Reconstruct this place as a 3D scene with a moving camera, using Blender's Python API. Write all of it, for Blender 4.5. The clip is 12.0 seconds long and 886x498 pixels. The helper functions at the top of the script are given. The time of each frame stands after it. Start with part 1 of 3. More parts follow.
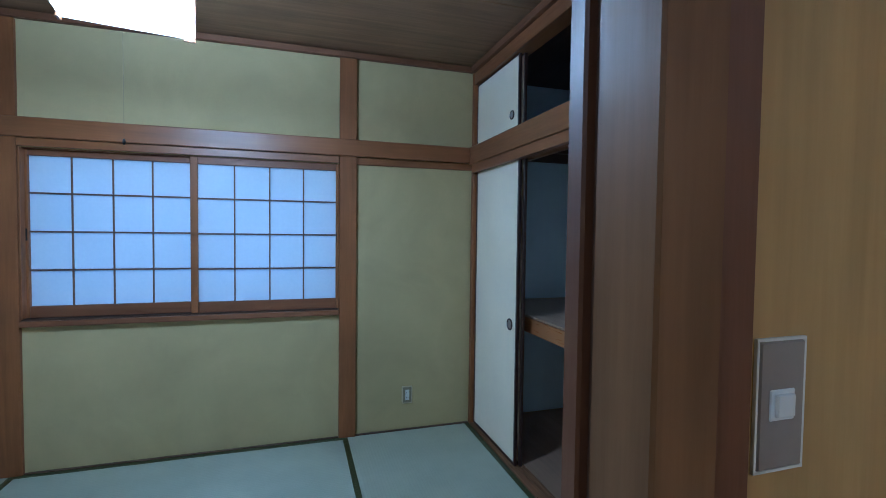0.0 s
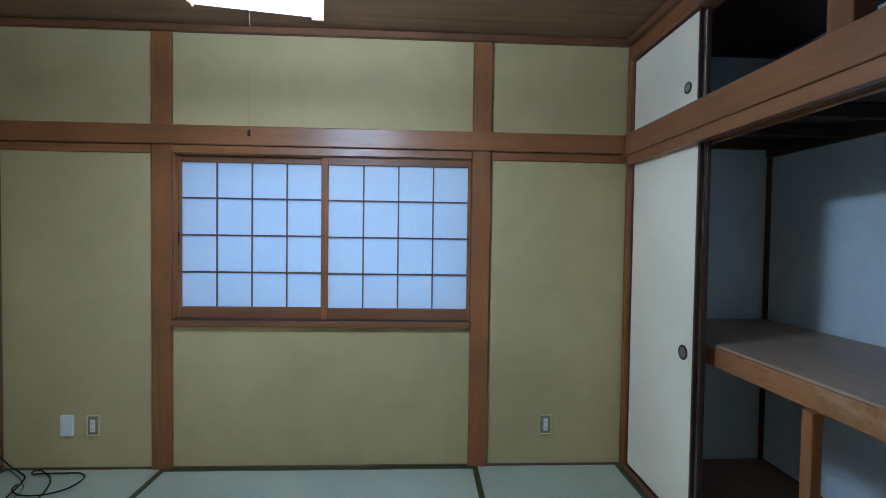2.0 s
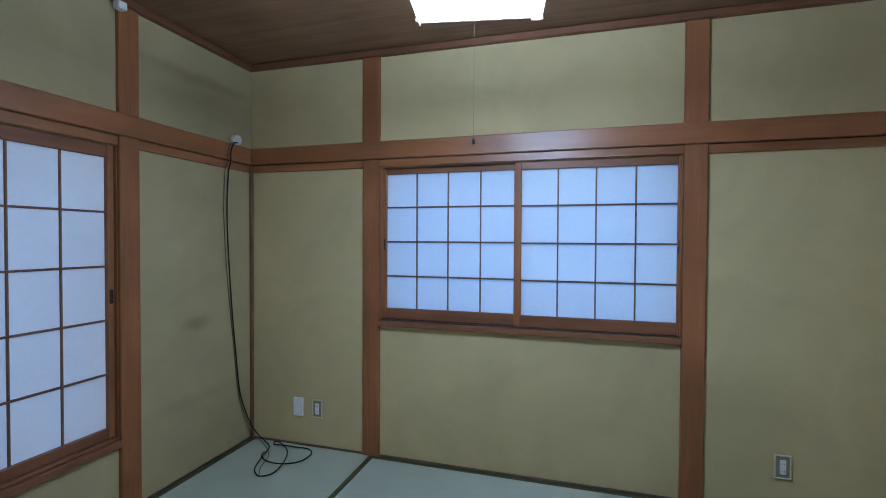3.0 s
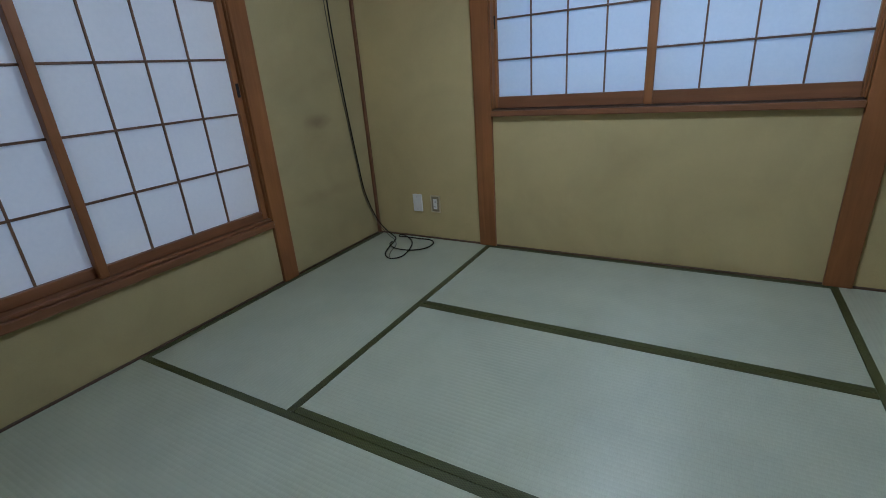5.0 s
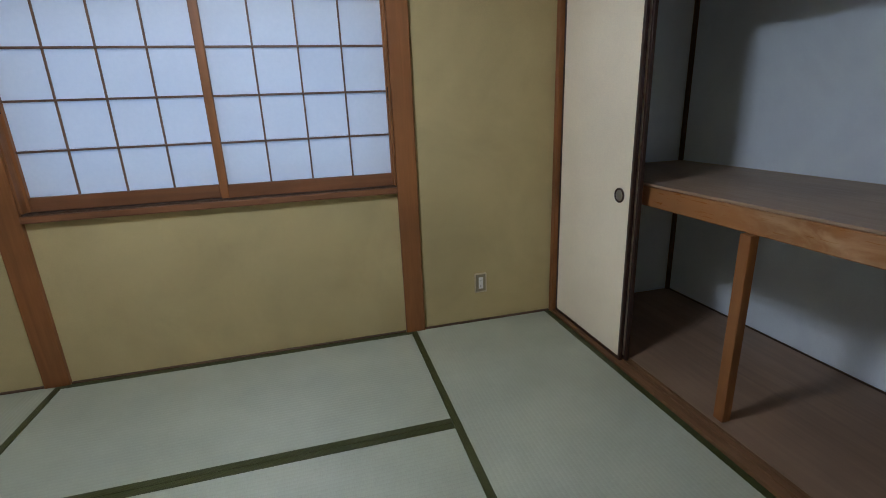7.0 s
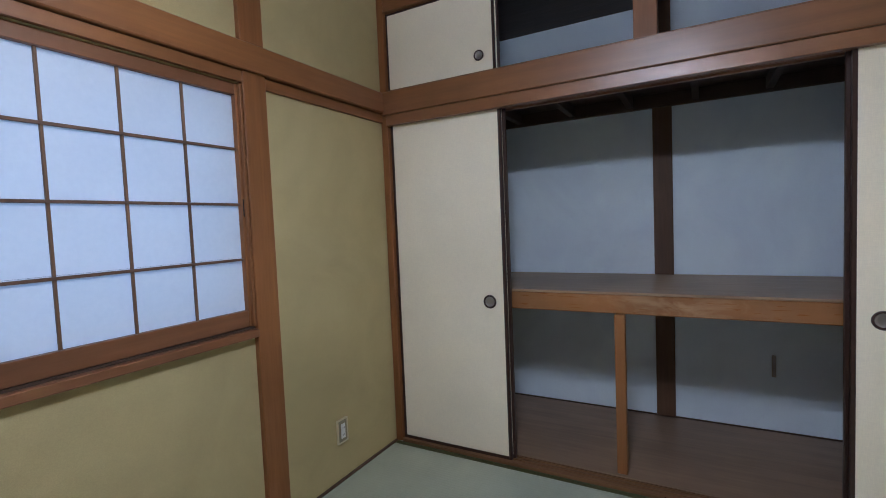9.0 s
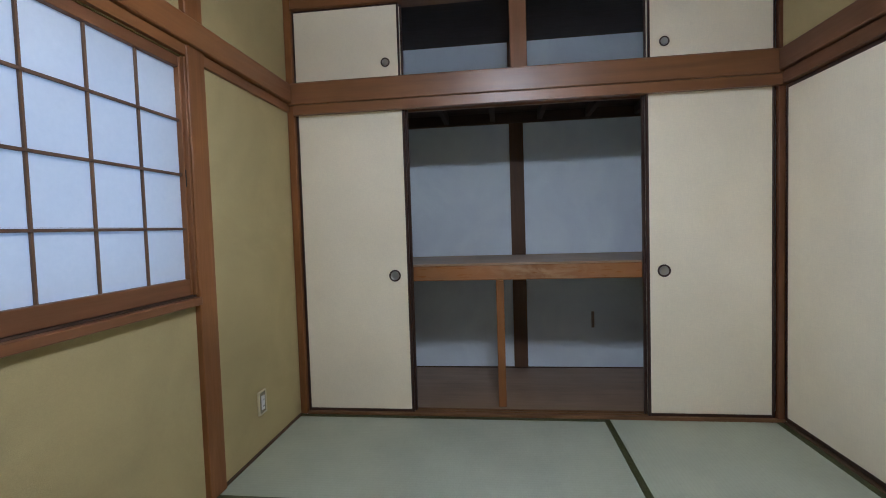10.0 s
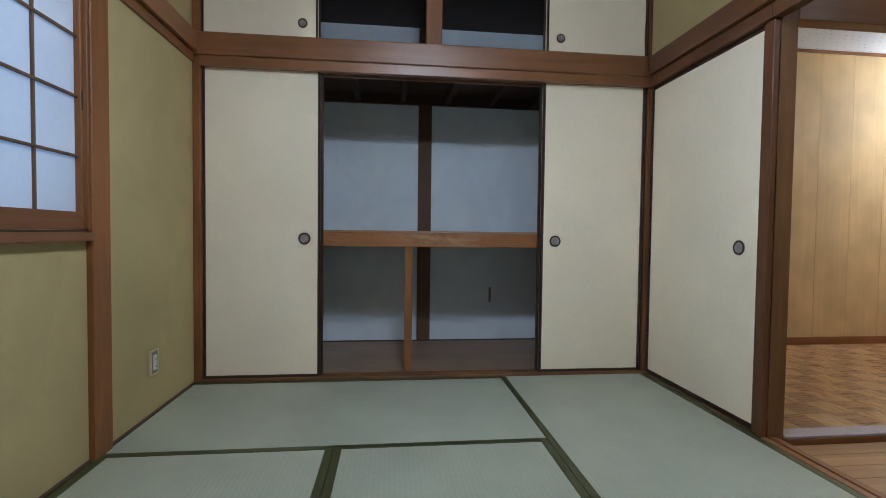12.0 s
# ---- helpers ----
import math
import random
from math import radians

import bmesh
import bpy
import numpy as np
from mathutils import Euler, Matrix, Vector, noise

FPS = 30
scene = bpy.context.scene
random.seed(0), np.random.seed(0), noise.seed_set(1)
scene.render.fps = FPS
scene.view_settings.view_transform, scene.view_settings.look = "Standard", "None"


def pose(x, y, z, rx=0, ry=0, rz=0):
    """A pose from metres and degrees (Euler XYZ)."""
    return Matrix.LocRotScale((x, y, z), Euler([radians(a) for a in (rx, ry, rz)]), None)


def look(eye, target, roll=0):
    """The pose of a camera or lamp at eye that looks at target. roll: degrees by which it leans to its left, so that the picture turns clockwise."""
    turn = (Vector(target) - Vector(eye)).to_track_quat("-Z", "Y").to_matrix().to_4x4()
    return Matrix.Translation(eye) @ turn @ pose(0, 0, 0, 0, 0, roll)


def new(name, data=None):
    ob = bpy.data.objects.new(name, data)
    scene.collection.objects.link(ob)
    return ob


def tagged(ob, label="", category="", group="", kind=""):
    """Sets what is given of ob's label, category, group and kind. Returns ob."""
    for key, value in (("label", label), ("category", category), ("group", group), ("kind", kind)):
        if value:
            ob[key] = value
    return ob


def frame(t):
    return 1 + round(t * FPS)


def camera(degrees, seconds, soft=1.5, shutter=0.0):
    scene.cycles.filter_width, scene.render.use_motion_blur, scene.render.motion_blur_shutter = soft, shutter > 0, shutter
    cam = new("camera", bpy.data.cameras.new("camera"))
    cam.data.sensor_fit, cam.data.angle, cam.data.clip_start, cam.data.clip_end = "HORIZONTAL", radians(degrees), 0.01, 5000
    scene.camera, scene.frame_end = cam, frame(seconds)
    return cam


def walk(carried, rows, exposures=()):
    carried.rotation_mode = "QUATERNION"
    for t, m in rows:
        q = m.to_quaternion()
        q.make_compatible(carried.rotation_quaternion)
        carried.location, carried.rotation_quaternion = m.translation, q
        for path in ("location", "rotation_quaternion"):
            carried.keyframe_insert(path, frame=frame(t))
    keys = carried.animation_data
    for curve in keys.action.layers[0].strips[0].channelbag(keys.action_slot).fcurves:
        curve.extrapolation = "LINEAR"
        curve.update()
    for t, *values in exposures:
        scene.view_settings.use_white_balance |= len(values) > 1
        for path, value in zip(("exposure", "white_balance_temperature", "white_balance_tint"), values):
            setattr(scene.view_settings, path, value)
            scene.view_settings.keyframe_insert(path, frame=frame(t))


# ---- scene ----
cam = camera(87.2, 12.0, 0.95)
PATH = [
    (0, (2.343, -0.396, 1.342), (2.943, 1.51, 1.269), 0.7),
    (0.5, (2.304, -0.375, 1.325), (2.723, 1.578, 1.263), 0.8),
    (1, (2.277, -0.325, 1.331), (2.609, 1.644, 1.259), 1.0),
    (1.5, (2.294, -0.198, 1.326), (2.554, 1.785, 1.28), 0.8),
    (2, (2.315, -0.02, 1.325), (2.411, 1.977, 1.273), 0.8),
    (2.5, (2.251, 0.042, 1.332), (2.015, 2.027, 1.29), 1.1),
    (2.6, (2.241, 0.04, 1.335), (1.922, 2.014, 1.295), 1.1),
    (3, (2.11, 0.031, 1.33), (1.541, 1.948, 1.291), 0.3),
    (3.5, (2.097, 0.038, 1.306), (1.231, 1.837, 1.181), -0.9),
    (3.7, (2.024, 0.018, 1.299), (1.104, 1.78, 1.077), -1.4),
    (5.3, (2.105, 0.07, 1.037), (1.163, 1.646, 0.243), -5.2),
    (5.5, (2.139, 0.085, 1.033), (1.323, 1.707, 0.193), -7.0),
    (6, (2.219, 0.123, 1.039), (1.838, 1.858, 0.122), -6.4),
    (6.5, (2.279, 0.149, 1.079), (2.416, 1.962, 0.246), -2.8),
    (7, (2.218, 0.228, 1.213), (2.695, 2.084, 0.641), -2.3),
    (7.2, (2.178, 0.285, 1.247), (2.749, 2.148, 0.796), -3.2),
    (8.8, (1.511, 1.048, 1.237), (3.164, 2.169, 1.131), -2.3),
    (9, (1.399, 1.129, 1.211), (3.146, 2.096, 1.101), -2.4),
    (9.5, (1.1, 1.284, 1.178), (3.015, 1.85, 1.074), -2.0),
    (10, (0.91, 1.444, 1.08), (2.893, 1.689, 0.987), -1.8),
    (10.5, (0.832, 1.552, 0.957), (2.827, 1.614, 0.838), -1.8),
    (11, (0.805, 1.554, 0.883), (2.801, 1.498, 0.779), -0.7),
    (11.5, (0.809, 1.556, 0.845), (2.801, 1.402, 0.77), 0.2),
    (12, (0.802, 1.552, 0.848), (2.789, 1.335, 0.782), 0.7),
]
EXPOSURES = [
    (0.0, 0.0, 4400.0, 5.0),
    (1.0, 0.06, 4700.0, 7.0),
    (2.0, 0.1, 5050.0, 8.0),
    (2.6, 0.14, 4950.0, 11.0),
    (3.7, -0.05, 5050.0, 14.0),
    (5.5, -0.15, 5950.0, 12.0),
    (6.5, -0.02, 6300.0, 18.0),
    (7.1, -0.01, 6300.0, 18.0),
    (8.9, 0.1, 5900.0, 20.0),
    (9.6, 0.08, 6200.0, 19.0),
    (12.0, 0.1, 6050.0, 15.0),
]
walk(cam, [(t, look(eye, target, roll)) for t, eye, target, roll in PATH], EXPOSURES)

# ---- world and large lights ----
world = bpy.data.worlds.new("sky")
scene.world = world
world.use_nodes = True
wn = world.node_tree.nodes
sky = wn.new("ShaderNodeTexSky")
sky.sky_type, sky.sun_disc = "NISHITA", False
sky.sun_elevation, sky.sun_rotation = radians(12), radians(250)
wn["Background"].inputs["Strength"].default_value = 0.06
world.node_tree.links.new(sky.outputs[0], wn["Background"].inputs["Color"])


def area_lamp(name, m, sx, sy, watts, colour):
    data = bpy.data.lights.new(name, "AREA")
    data.shape, data.size, data.size_y, data.energy, data.color = "RECTANGLE", sx, sy, watts, colour
    ob = new(name, data)
    ob.matrix_world = m
    return ob


DAYLIGHT = (0.30, 0.57, 1.0)
# daylight standing in the two window openings, behind the paper screens
area_lamp("window_light_north", look((1.768, 2.86, 1.30), (1.768, 0, 1.30)), 1.66, 0.94, 5.4, DAYLIGHT)
area_lamp("window_light_west", look((-0.22, 0.86, 1.06), (3, 0.86, 1.06)), 1.70, 1.42, 3.8, DAYLIGHT)
TUBE_GLOW = 1060.0
SHADE_GLOW = 7.0
HALL_GLOW = 84.0
CORRIDOR_GLOW = 50.0

# ---- materials ----


def nodes_of(name, rough=0.6, metal=0.0, gloss=0.5):
    m = bpy.data.materials.new(name)
    m.use_nodes = True
    nt = m.node_tree
    b = nt.nodes["Principled BSDF"]
    b.inputs["Roughness"].default_value = rough
    b.inputs["Metallic"].default_value = metal
    b.inputs["Specular IOR Level"].default_value = gloss
    return m, nt, b


def mapped(nt, scale, shift=True):
    """Object coordinates, stretched, and moved a little from object to object."""
    tc = nt.nodes.new("ShaderNodeTexCoord")
    mp = nt.nodes.new("ShaderNodeMapping")
    mp.inputs["Scale"].default_value = scale
    nt.links.new(tc.outputs["Object"], mp.inputs["Vector"])
    if shift:
        oi = nt.nodes.new("ShaderNodeObjectInfo")
        mu = nt.nodes.new("ShaderNodeMath")
        mu.operation = "MULTIPLY"
        mu.inputs[1].default_value = 37.0
        nt.links.new(oi.outputs["Random"], mu.inputs[0])
        nt.links.new(mu.outputs[0], mp.inputs["Location"])
    return mp.outputs["Vector"]


def noise_of(nt, vec, scale, detail=3.0, rough=0.55, twist=0.0):
    n = nt.nodes.new("ShaderNodeTexNoise")
    n.inputs["Scale"].default_value = scale
    n.inputs["Detail"].default_value = detail
    n.inputs["Roughness"].default_value = rough
    n.inputs["Distortion"].default_value = twist
    nt.links.new(vec, n.inputs["Vector"])
    return n.outputs[0]


def ramp_of(nt, fac, stops):
    r = nt.nodes.new("ShaderNodeValToRGB")
    e = r.color_ramp.elements
    while len(e) < len(stops):
        e.new(0.5)
    for k, (p, c) in zip(e, stops):
        k.position, k.color = p, (*c, 1)
    nt.links.new(fac, r.inputs[0])
    return r.outputs[0]


def mixed(nt, fac, a, b, how="MIX"):
    x = nt.nodes.new("ShaderNodeMix")
    x.data_type, x.blend_type = "RGBA", how
    for slot, value in ((0, fac), (6, a), (7, b)):
        if isinstance(value, (int, float)):
            x.inputs[slot].default_value = value
        elif isinstance(value, tuple):
            x.inputs[slot].default_value = (*value, 1)
        else:
            nt.links.new(value, x.inputs[slot])
    return x.outputs[2]


def bumped(nt, b, height, strength, dist=0.002):
    u = nt.nodes.new("ShaderNodeBump")
    u.inputs["Strength"].default_value = strength
    u.inputs["Distance"].default_value = dist
    nt.links.new(height, u.inputs["Height"])
    nt.links.new(u.outputs[0], b.inputs["Normal"])


def times(c, k):
    return tuple(min(1.0, v * k) for v in c)


def wood(name, colour, axis="z", rough=0.45, contrast=0.14, gloss=0.4, grain=0.65):
    """Planed timber with grain along one axis."""
    m, nt, b = nodes_of(name, rough, gloss=gloss)
    s = [1.0, 1.0, 1.0]
    s["xyz".index(axis)] = 0.06
    vec = mapped(nt, tuple(s))
    fine = noise_of(nt, vec, 130.0, 4.0, 0.6)
    wide = noise_of(nt, vec, 16.0, 3.0, 0.5, 1.2)
    blot = noise_of(nt, mapped(nt, (1, 1, 1)), 3.0, 2.0)
    c = ramp_of(nt, wide, [(0.3, times(colour, 1 - contrast)), (0.7, times(colour, 1 + contrast))])
    f = ramp_of(nt, fine, [(0.3, (0.84, 0.84, 0.84)), (0.7, (1, 1, 1))])
    c = mixed(nt, grain, c, f, "MULTIPLY")
    d = ramp_of(nt, blot, [(0.3, (0.8, 0.8, 0.8)), (0.7, (1.08, 1.06, 1.04))])
    c = mixed(nt, 0.9, c, d, "MULTIPLY")
    nt.links.new(c, b.inputs["Base Color"])
    r = ramp_of(nt, fine, [(0.2, (rough + 0.1,) * 3), (0.8, (rough - 0.08,) * 3)])
    nt.links.new(r, b.inputs["Roughness"])
    bumped(nt, b, fine, 0.15, 0.001)
    return m


def scuffed_with_sheen(m, pale_tone, place, size, amount=0.38):
    """A worn stretch in paler patches, with the varnish's sheen painted into the same colour."""
    nt = m.node_tree
    b = nt.nodes["Principled BSDF"]
    under = b.inputs["Base Color"].links[0].from_socket
    tc = nt.nodes.new("ShaderNodeTexCoord")
    mp = nt.nodes.new("ShaderNodeMapping")
    mp.vector_type = "TEXTURE"
    mp.inputs["Location"].default_value, mp.inputs["Scale"].default_value = place, size
    nt.links.new(tc.outputs["Object"], mp.inputs["Vector"])
    gr = nt.nodes.new("ShaderNodeTexGradient")
    gr.gradient_type = "SPHERICAL"
    nt.links.new(mp.outputs[0], gr.inputs[0])
    spots = noise_of(nt, mapped(nt, (1, 0.55, 1.2), False), 11.0, 5.0, 0.6, 0.6)
    f = mixed(nt, 1.0, ramp_of(nt, spots, [(0.42, (0, 0, 0)), (0.62, (amount,) * 3)]), ramp_of(nt, gr.outputs[1], [(0.0, (0.08, 0.08, 0.08)), (0.7, (1, 1, 1))]), "MULTIPLY")
    nt.links.new(mixed(nt, f, under, pale_tone), b.inputs["Base Color"])
    return m


def plain(name, colour, rough=0.5, metal=0.0, vary=0.08, scale=25.0, bump=0.0, gloss=0.5):
    """Paint, plastic or metal with slight unevenness."""
    m, nt, b = nodes_of(name, rough, metal, gloss)
    vec = mapped(nt, (1, 1, 1))
    n = noise_of(nt, vec, scale, 4.0)
    c = ramp_of(nt, n, [(0.3, times(colour, 1 - vary)), (0.7, times(colour, 1 + vary))])
    nt.links.new(c, b.inputs["Base Color"])
    if bump:
        bumped(nt, b, noise_of(nt, vec, scale * 12, 2.0), bump, 0.001)
    return m


# damp marks on the west wall: place on the wall, size, strength
STAINS = (((0.14, 1.00, 0.93), (0.6, 0.13, 0.055), 0.55), ((0.14, 0.97, 0.80), (0.6, 0.25, 0.22), 0.16), ((0.14, 1.03, 2.33), (0.6, 0.55, 0.05), 0.42),
          ((0.14, 1.10, 2.20), (0.6, 0.60, 0.22), 0.30), ((0.14, 1.0, 0.50), (0.6, 0.40, 0.05), 0.15))


def plaster(name, colour, stains=0.0):
    """Sand-textured earth plaster, with cloudy ageing."""
    m, nt, b = nodes_of(name, 0.92, gloss=0.15)
    vec = mapped(nt, (1, 1, 1), False)
    grain = noise_of(nt, vec, 420.0, 3.0, 0.7)
    cloud = noise_of(nt, vec, 2.2, 4.0, 0.6, 0.6)
    c = ramp_of(nt, cloud, [(0.3, times(colour, 0.90)), (0.7, times(colour, 1.06))])
    g = ramp_of(nt, grain, [(0.25, (0.80, 0.80, 0.80)), (0.75, (1.08, 1.08, 1.08))])
    c = mixed(nt, 0.8, c, g, "MULTIPLY")
    if stains:
        streak = noise_of(nt, mapped(nt, (1, 1.0, 1.6), False), 1.6, 3.0, 0.5, 0.8)
        st = ramp_of(nt, streak, [(0.52, (0, 0, 0)), (0.70, (stains,) * 3)])
        c = mixed(nt, st, c, times(colour, 0.55))
        for place, size, deep in STAINS:
            mp = nt.nodes.new("ShaderNodeMapping")
            mp.vector_type = "TEXTURE"
            mp.inputs["Location"].default_value, mp.inputs["Scale"].default_value = place, size
            tc = nt.nodes.new("ShaderNodeTexCoord")
            wob = nt.nodes.new("ShaderNodeVectorMath")
            wob.operation = "MULTIPLY_ADD"
            wob.inputs[1].default_value = (0.12, 0.12, 0.06)
            nz = nt.nodes.new("ShaderNodeTexNoise")
            nz.inputs["Scale"].default_value = 6.0
            nt.links.new(tc.outputs["Object"], nz.inputs["Vector"])
            nt.links.new(nz.outputs[1], wob.inputs[0])
            nt.links.new(tc.outputs["Object"], wob.inputs[2])
            nt.links.new(wob.outputs[0], mp.inputs["Vector"])
            gr = nt.nodes.new("ShaderNodeTexGradient")
            gr.gradient_type = "SPHERICAL"
            nt.links.new(mp.outputs[0], gr.inputs[0])
            c = mixed(nt, ramp_of(nt, gr.outputs[1], [(0.0, (0, 0, 0)), (0.8, (deep,) * 3)]), c, (0.165, 0.112, 0.068))
    nt.links.new(c, b.inputs["Base Color"])
    bumped(nt, b, grain, 0.35, 0.0015)
    return m


def fusuma_paper(name, colour):
    m, nt, b = nodes_of(name, 0.85, gloss=0.2)
    vec = mapped(nt, (1, 1, 1))
    weave_h = noise_of(nt, mapped(nt, (0.25, 1, 6.0)), 160.0, 2.0, 0.6)
    weave_v = noise_of(nt, mapped(nt, (6.0, 1, 0.25)), 160.0, 2.0, 0.6)
    cloud = noise_of(nt, vec, 2.0, 3.0)
    c = ramp_of(nt, cloud, [(0.3, times(colour, 0.95)), (0.7, times(colour, 1.04))])
    for w in (weave_h, weave_v):
        c = mixed(nt, 0.5, c, ramp_of(nt, w, [(0.3, (0.89, 0.89, 0.89)), (0.7, (1.04, 1.04, 1.03))]), "MULTIPLY")
    nt.links.new(c, b.inputs["Base Color"])
    bumped(nt, b, weave_h, 0.15, 0.001)
    return m


def tatami_rush(name, colour):
    """Woven rush: ridges run along the mat's length (local x)."""
    m, nt, b = nodes_of(name, 0.42, gloss=0.75)
    b.inputs["Anisotropic"].default_value = 0.85
    vt = nt.nodes.new("ShaderNodeVectorTransform")
    vt.vector_type, vt.convert_from, vt.convert_to = "VECTOR", "OBJECT", "WORLD"
    vt.inputs[0].default_value = (0, 1, 0)
    nt.links.new(vt.outputs[0], b.inputs["Tangent"])
    vec = mapped(nt, (1, 1, 1), False)
    wv = nt.nodes.new("ShaderNodeTexWave")
    wv.wave_type, wv.bands_direction, wv.wave_profile = "BANDS", "Y", "SIN"
    wv.inputs["Scale"].default_value = 17.5
    wv.inputs["Distortion"].default_value = 0.25
    wv.inputs["Detail"].default_value = 1.0
    nt.links.new(vec, wv.inputs["Vector"])
    straw = noise_of(nt, mapped(nt, (1.0, 0.08, 1.0)), 700.0, 2.0, 0.6)
    cloud = noise_of(nt, mapped(nt, (1, 1, 1)), 3.5, 4.0, 0.6)
    c = ramp_of(nt, cloud, [(0.3, times(colour, 0.92)), (0.7, times(colour, 1.06))])
    c = mixed(nt, 0.8, c, ramp_of(nt, straw, [(0.25, (0.84, 0.85, 0.80)), (0.75, (1.06, 1.06, 1.06))]), "MULTIPLY")
    c = mixed(nt, 0.19, c, ramp_of(nt, wv.outputs[0], [(0.0, (0.70, 0.71, 0.67)), (0.22, (1, 1, 1))]), "MULTIPLY")
    nt.links.new(c, b.inputs["Base Color"])
    ad = nt.nodes.new("ShaderNodeMath")
    ad.operation = "MULTIPLY_ADD"
    ad.inputs[1].default_value = 0.25
    nt.links.new(straw, ad.inputs[0])
    nt.links.new(wv.outputs[0], ad.inputs[2])
    bumped(nt, b, ad.outputs[0], 0.15, 0.002)
    return m


def border_cloth(name, colour):
    m, nt, b = nodes_of(name, 0.36, gloss=0.6)
    ch = nt.nodes.new("ShaderNodeTexChecker")
    ch.inputs["Scale"].default_value = 170.0
    nt.links.new(mapped(nt, (1, 1.6, 1), False), ch.inputs["Vector"])
    fine = noise_of(nt, mapped(nt, (1, 1, 1)), 300.0, 2.0)
    c = mixed(nt, ch.outputs[1], times(colour, 0.75), times(colour, 1.35))
    c = mixed(nt, 0.6, c, ramp_of(nt, fine, [(0.3, (0.75, 0.75, 0.75)), (0.7, (1.1, 1.1, 1.1))]), "MULTIPLY")
    nt.links.new(c, b.inputs["Base Color"])
    bumped(nt, b, ch.outputs[1], 0.3, 0.001)
    return m


def shoji_paper(name):
    m, nt, b = nodes_of(name, 0.9)
    vec = mapped(nt, (1, 1, 1))
    fib = noise_of(nt, vec, 60.0, 3.0, 0.55)
    c = ramp_of(nt, fib, [(0.25, (0.84, 0.855, 0.87)), (0.75, (0.88, 0.89, 0.90))])
    tr = nt.nodes.new("ShaderNodeBsdfTranslucent")
    df = nt.nodes.new("ShaderNodeBsdfDiffuse")
    mx = nt.nodes.new("ShaderNodeMixShader")
    mx.inputs[0].default_value = 0.55
    nt.links.new(c, tr.inputs[0])
    nt.links.new(c, df.inputs[0])
    nt.links.new(df.outputs[0], mx.inputs[1])
    nt.links.new(tr.outputs[0], mx.inputs[2])
    nt.links.new(mx.outputs[0], nt.nodes["Material Output"].inputs["Surface"])
    return m


def glowing(name, colour, strength):
    m, nt, b = nodes_of(name, 0.5)
    b.inputs["Base Color"].default_value = (0.9, 0.9, 0.9, 1)
    b.inputs["Emission Color"].default_value = (*colour, 1)
    b.inputs["Emission Strength"].default_value = strength
    return m


POST = (0.262, 0.103, 0.033)
EAST = (0.235, 0.096, 0.035)
m_post = wood("post_timber", POST, "z", 0.5)
m_beam_x = wood("beam_timber_x", POST, "x", 0.40, 0.14, 0.6)
m_beam_y = wood("beam_timber_y", POST, "y", 0.40, 0.14, 0.6)
ORANGE = (0.30, 0.122, 0.040)
m_east_y = wood("closet_beam_timber", EAST, "y", 0.38, 0.14, 0.7)
m_east_z = wood("closet_post_timber", EAST, "z", 0.5)
m_shelf_edge = wood("shelf_edge_timber", ORANGE, "y", 0.34, 0.2, 0.7)
# pale middle of the shelf front: wear plus a painted varnish sheen
m_worn_sheen_edge = scuffed_with_sheen(wood("worn_sheen_shelf_timber", (0.325, 0.132, 0.043), "y", 0.30, 0.10, 0.8, 0.3), (0.66, 0.48, 0.30), (0, -0.06, 0.82), (0.5, 0.42, 0.14))
m_strut = wood("strut_timber", ORANGE, "z", 0.45)
# closet posts; also the painted shade strip in the door jamb
m_dark_post = wood("dark_timber_and_shade", (0.11, 0.055, 0.03), "z", 0.6)
# near-black closet timber; also the painted shade strips at sill and closet floor
m_dark_y = wood("dark_timber_and_shade_y", (0.060, 0.034, 0.022), "y", 0.6)
m_peg = wood("peg_timber", (0.33, 0.28, 0.26), "z", 0.7)
m_plyfloor = wood("closet_plywood", (0.262, 0.172, 0.115), "y", 0.42, 0.12, 0.5, 0.2)
m_shelf_ply = wood("shelf_plywood", (0.34, 0.245, 0.170), "y", 0.45, 0.07, 0.5, 0.2)
m_ceiling = wood("ceiling_boards", (0.235, 0.135, 0.070), "x", 0.55, 0.2, 0.4, 0.45)
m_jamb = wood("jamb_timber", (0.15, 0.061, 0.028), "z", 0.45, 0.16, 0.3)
m_jamb_light = wood("jamb_light_timber", (0.205, 0.102, 0.043), "z", 0.45, 0.2, 0.15)
m_rail = wood("screen_rail_timber", (0.205, 0.084, 0.036), "x", 0.46)
m_rail_y = wood("screen_rail_timber_y", (0.205, 0.084, 0.036), "y", 0.46)
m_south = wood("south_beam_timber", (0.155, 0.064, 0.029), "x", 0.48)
m_worn_sill = wood("worn_sill_timber", (0.210, 0.108, 0.053), "y", 0.6, 0.28, 0.25)
m_cornice_x = wood("cornice_timber_x", (0.175, 0.075, 0.034), "x", 0.5)
m_edge_x = wood("mat_edge_timber_x", (0.115, 0.068, 0.040), "x", 0.6, 0.25)
m_edge_y = wood("mat_edge_timber_y", (0.085, 0.050, 0.032), "y", 0.6, 0.25)
m_cornice_y = wood("cornice_timber_y", (0.175, 0.075, 0.034), "y", 0.5)
m_bar_up = wood("lattice_upright_timber", (0.20, 0.105, 0.055), "z", 0.5, 0.2)
m_bar = wood("lattice_timber", (0.16, 0.085, 0.05), "z", 0.5, 0.25)
m_plaster = plaster("earth_plaster", (0.500, 0.408, 0.207))
m_plaster_old = plaster("earth_plaster_aged", (0.40, 0.333, 0.175), 0.22)
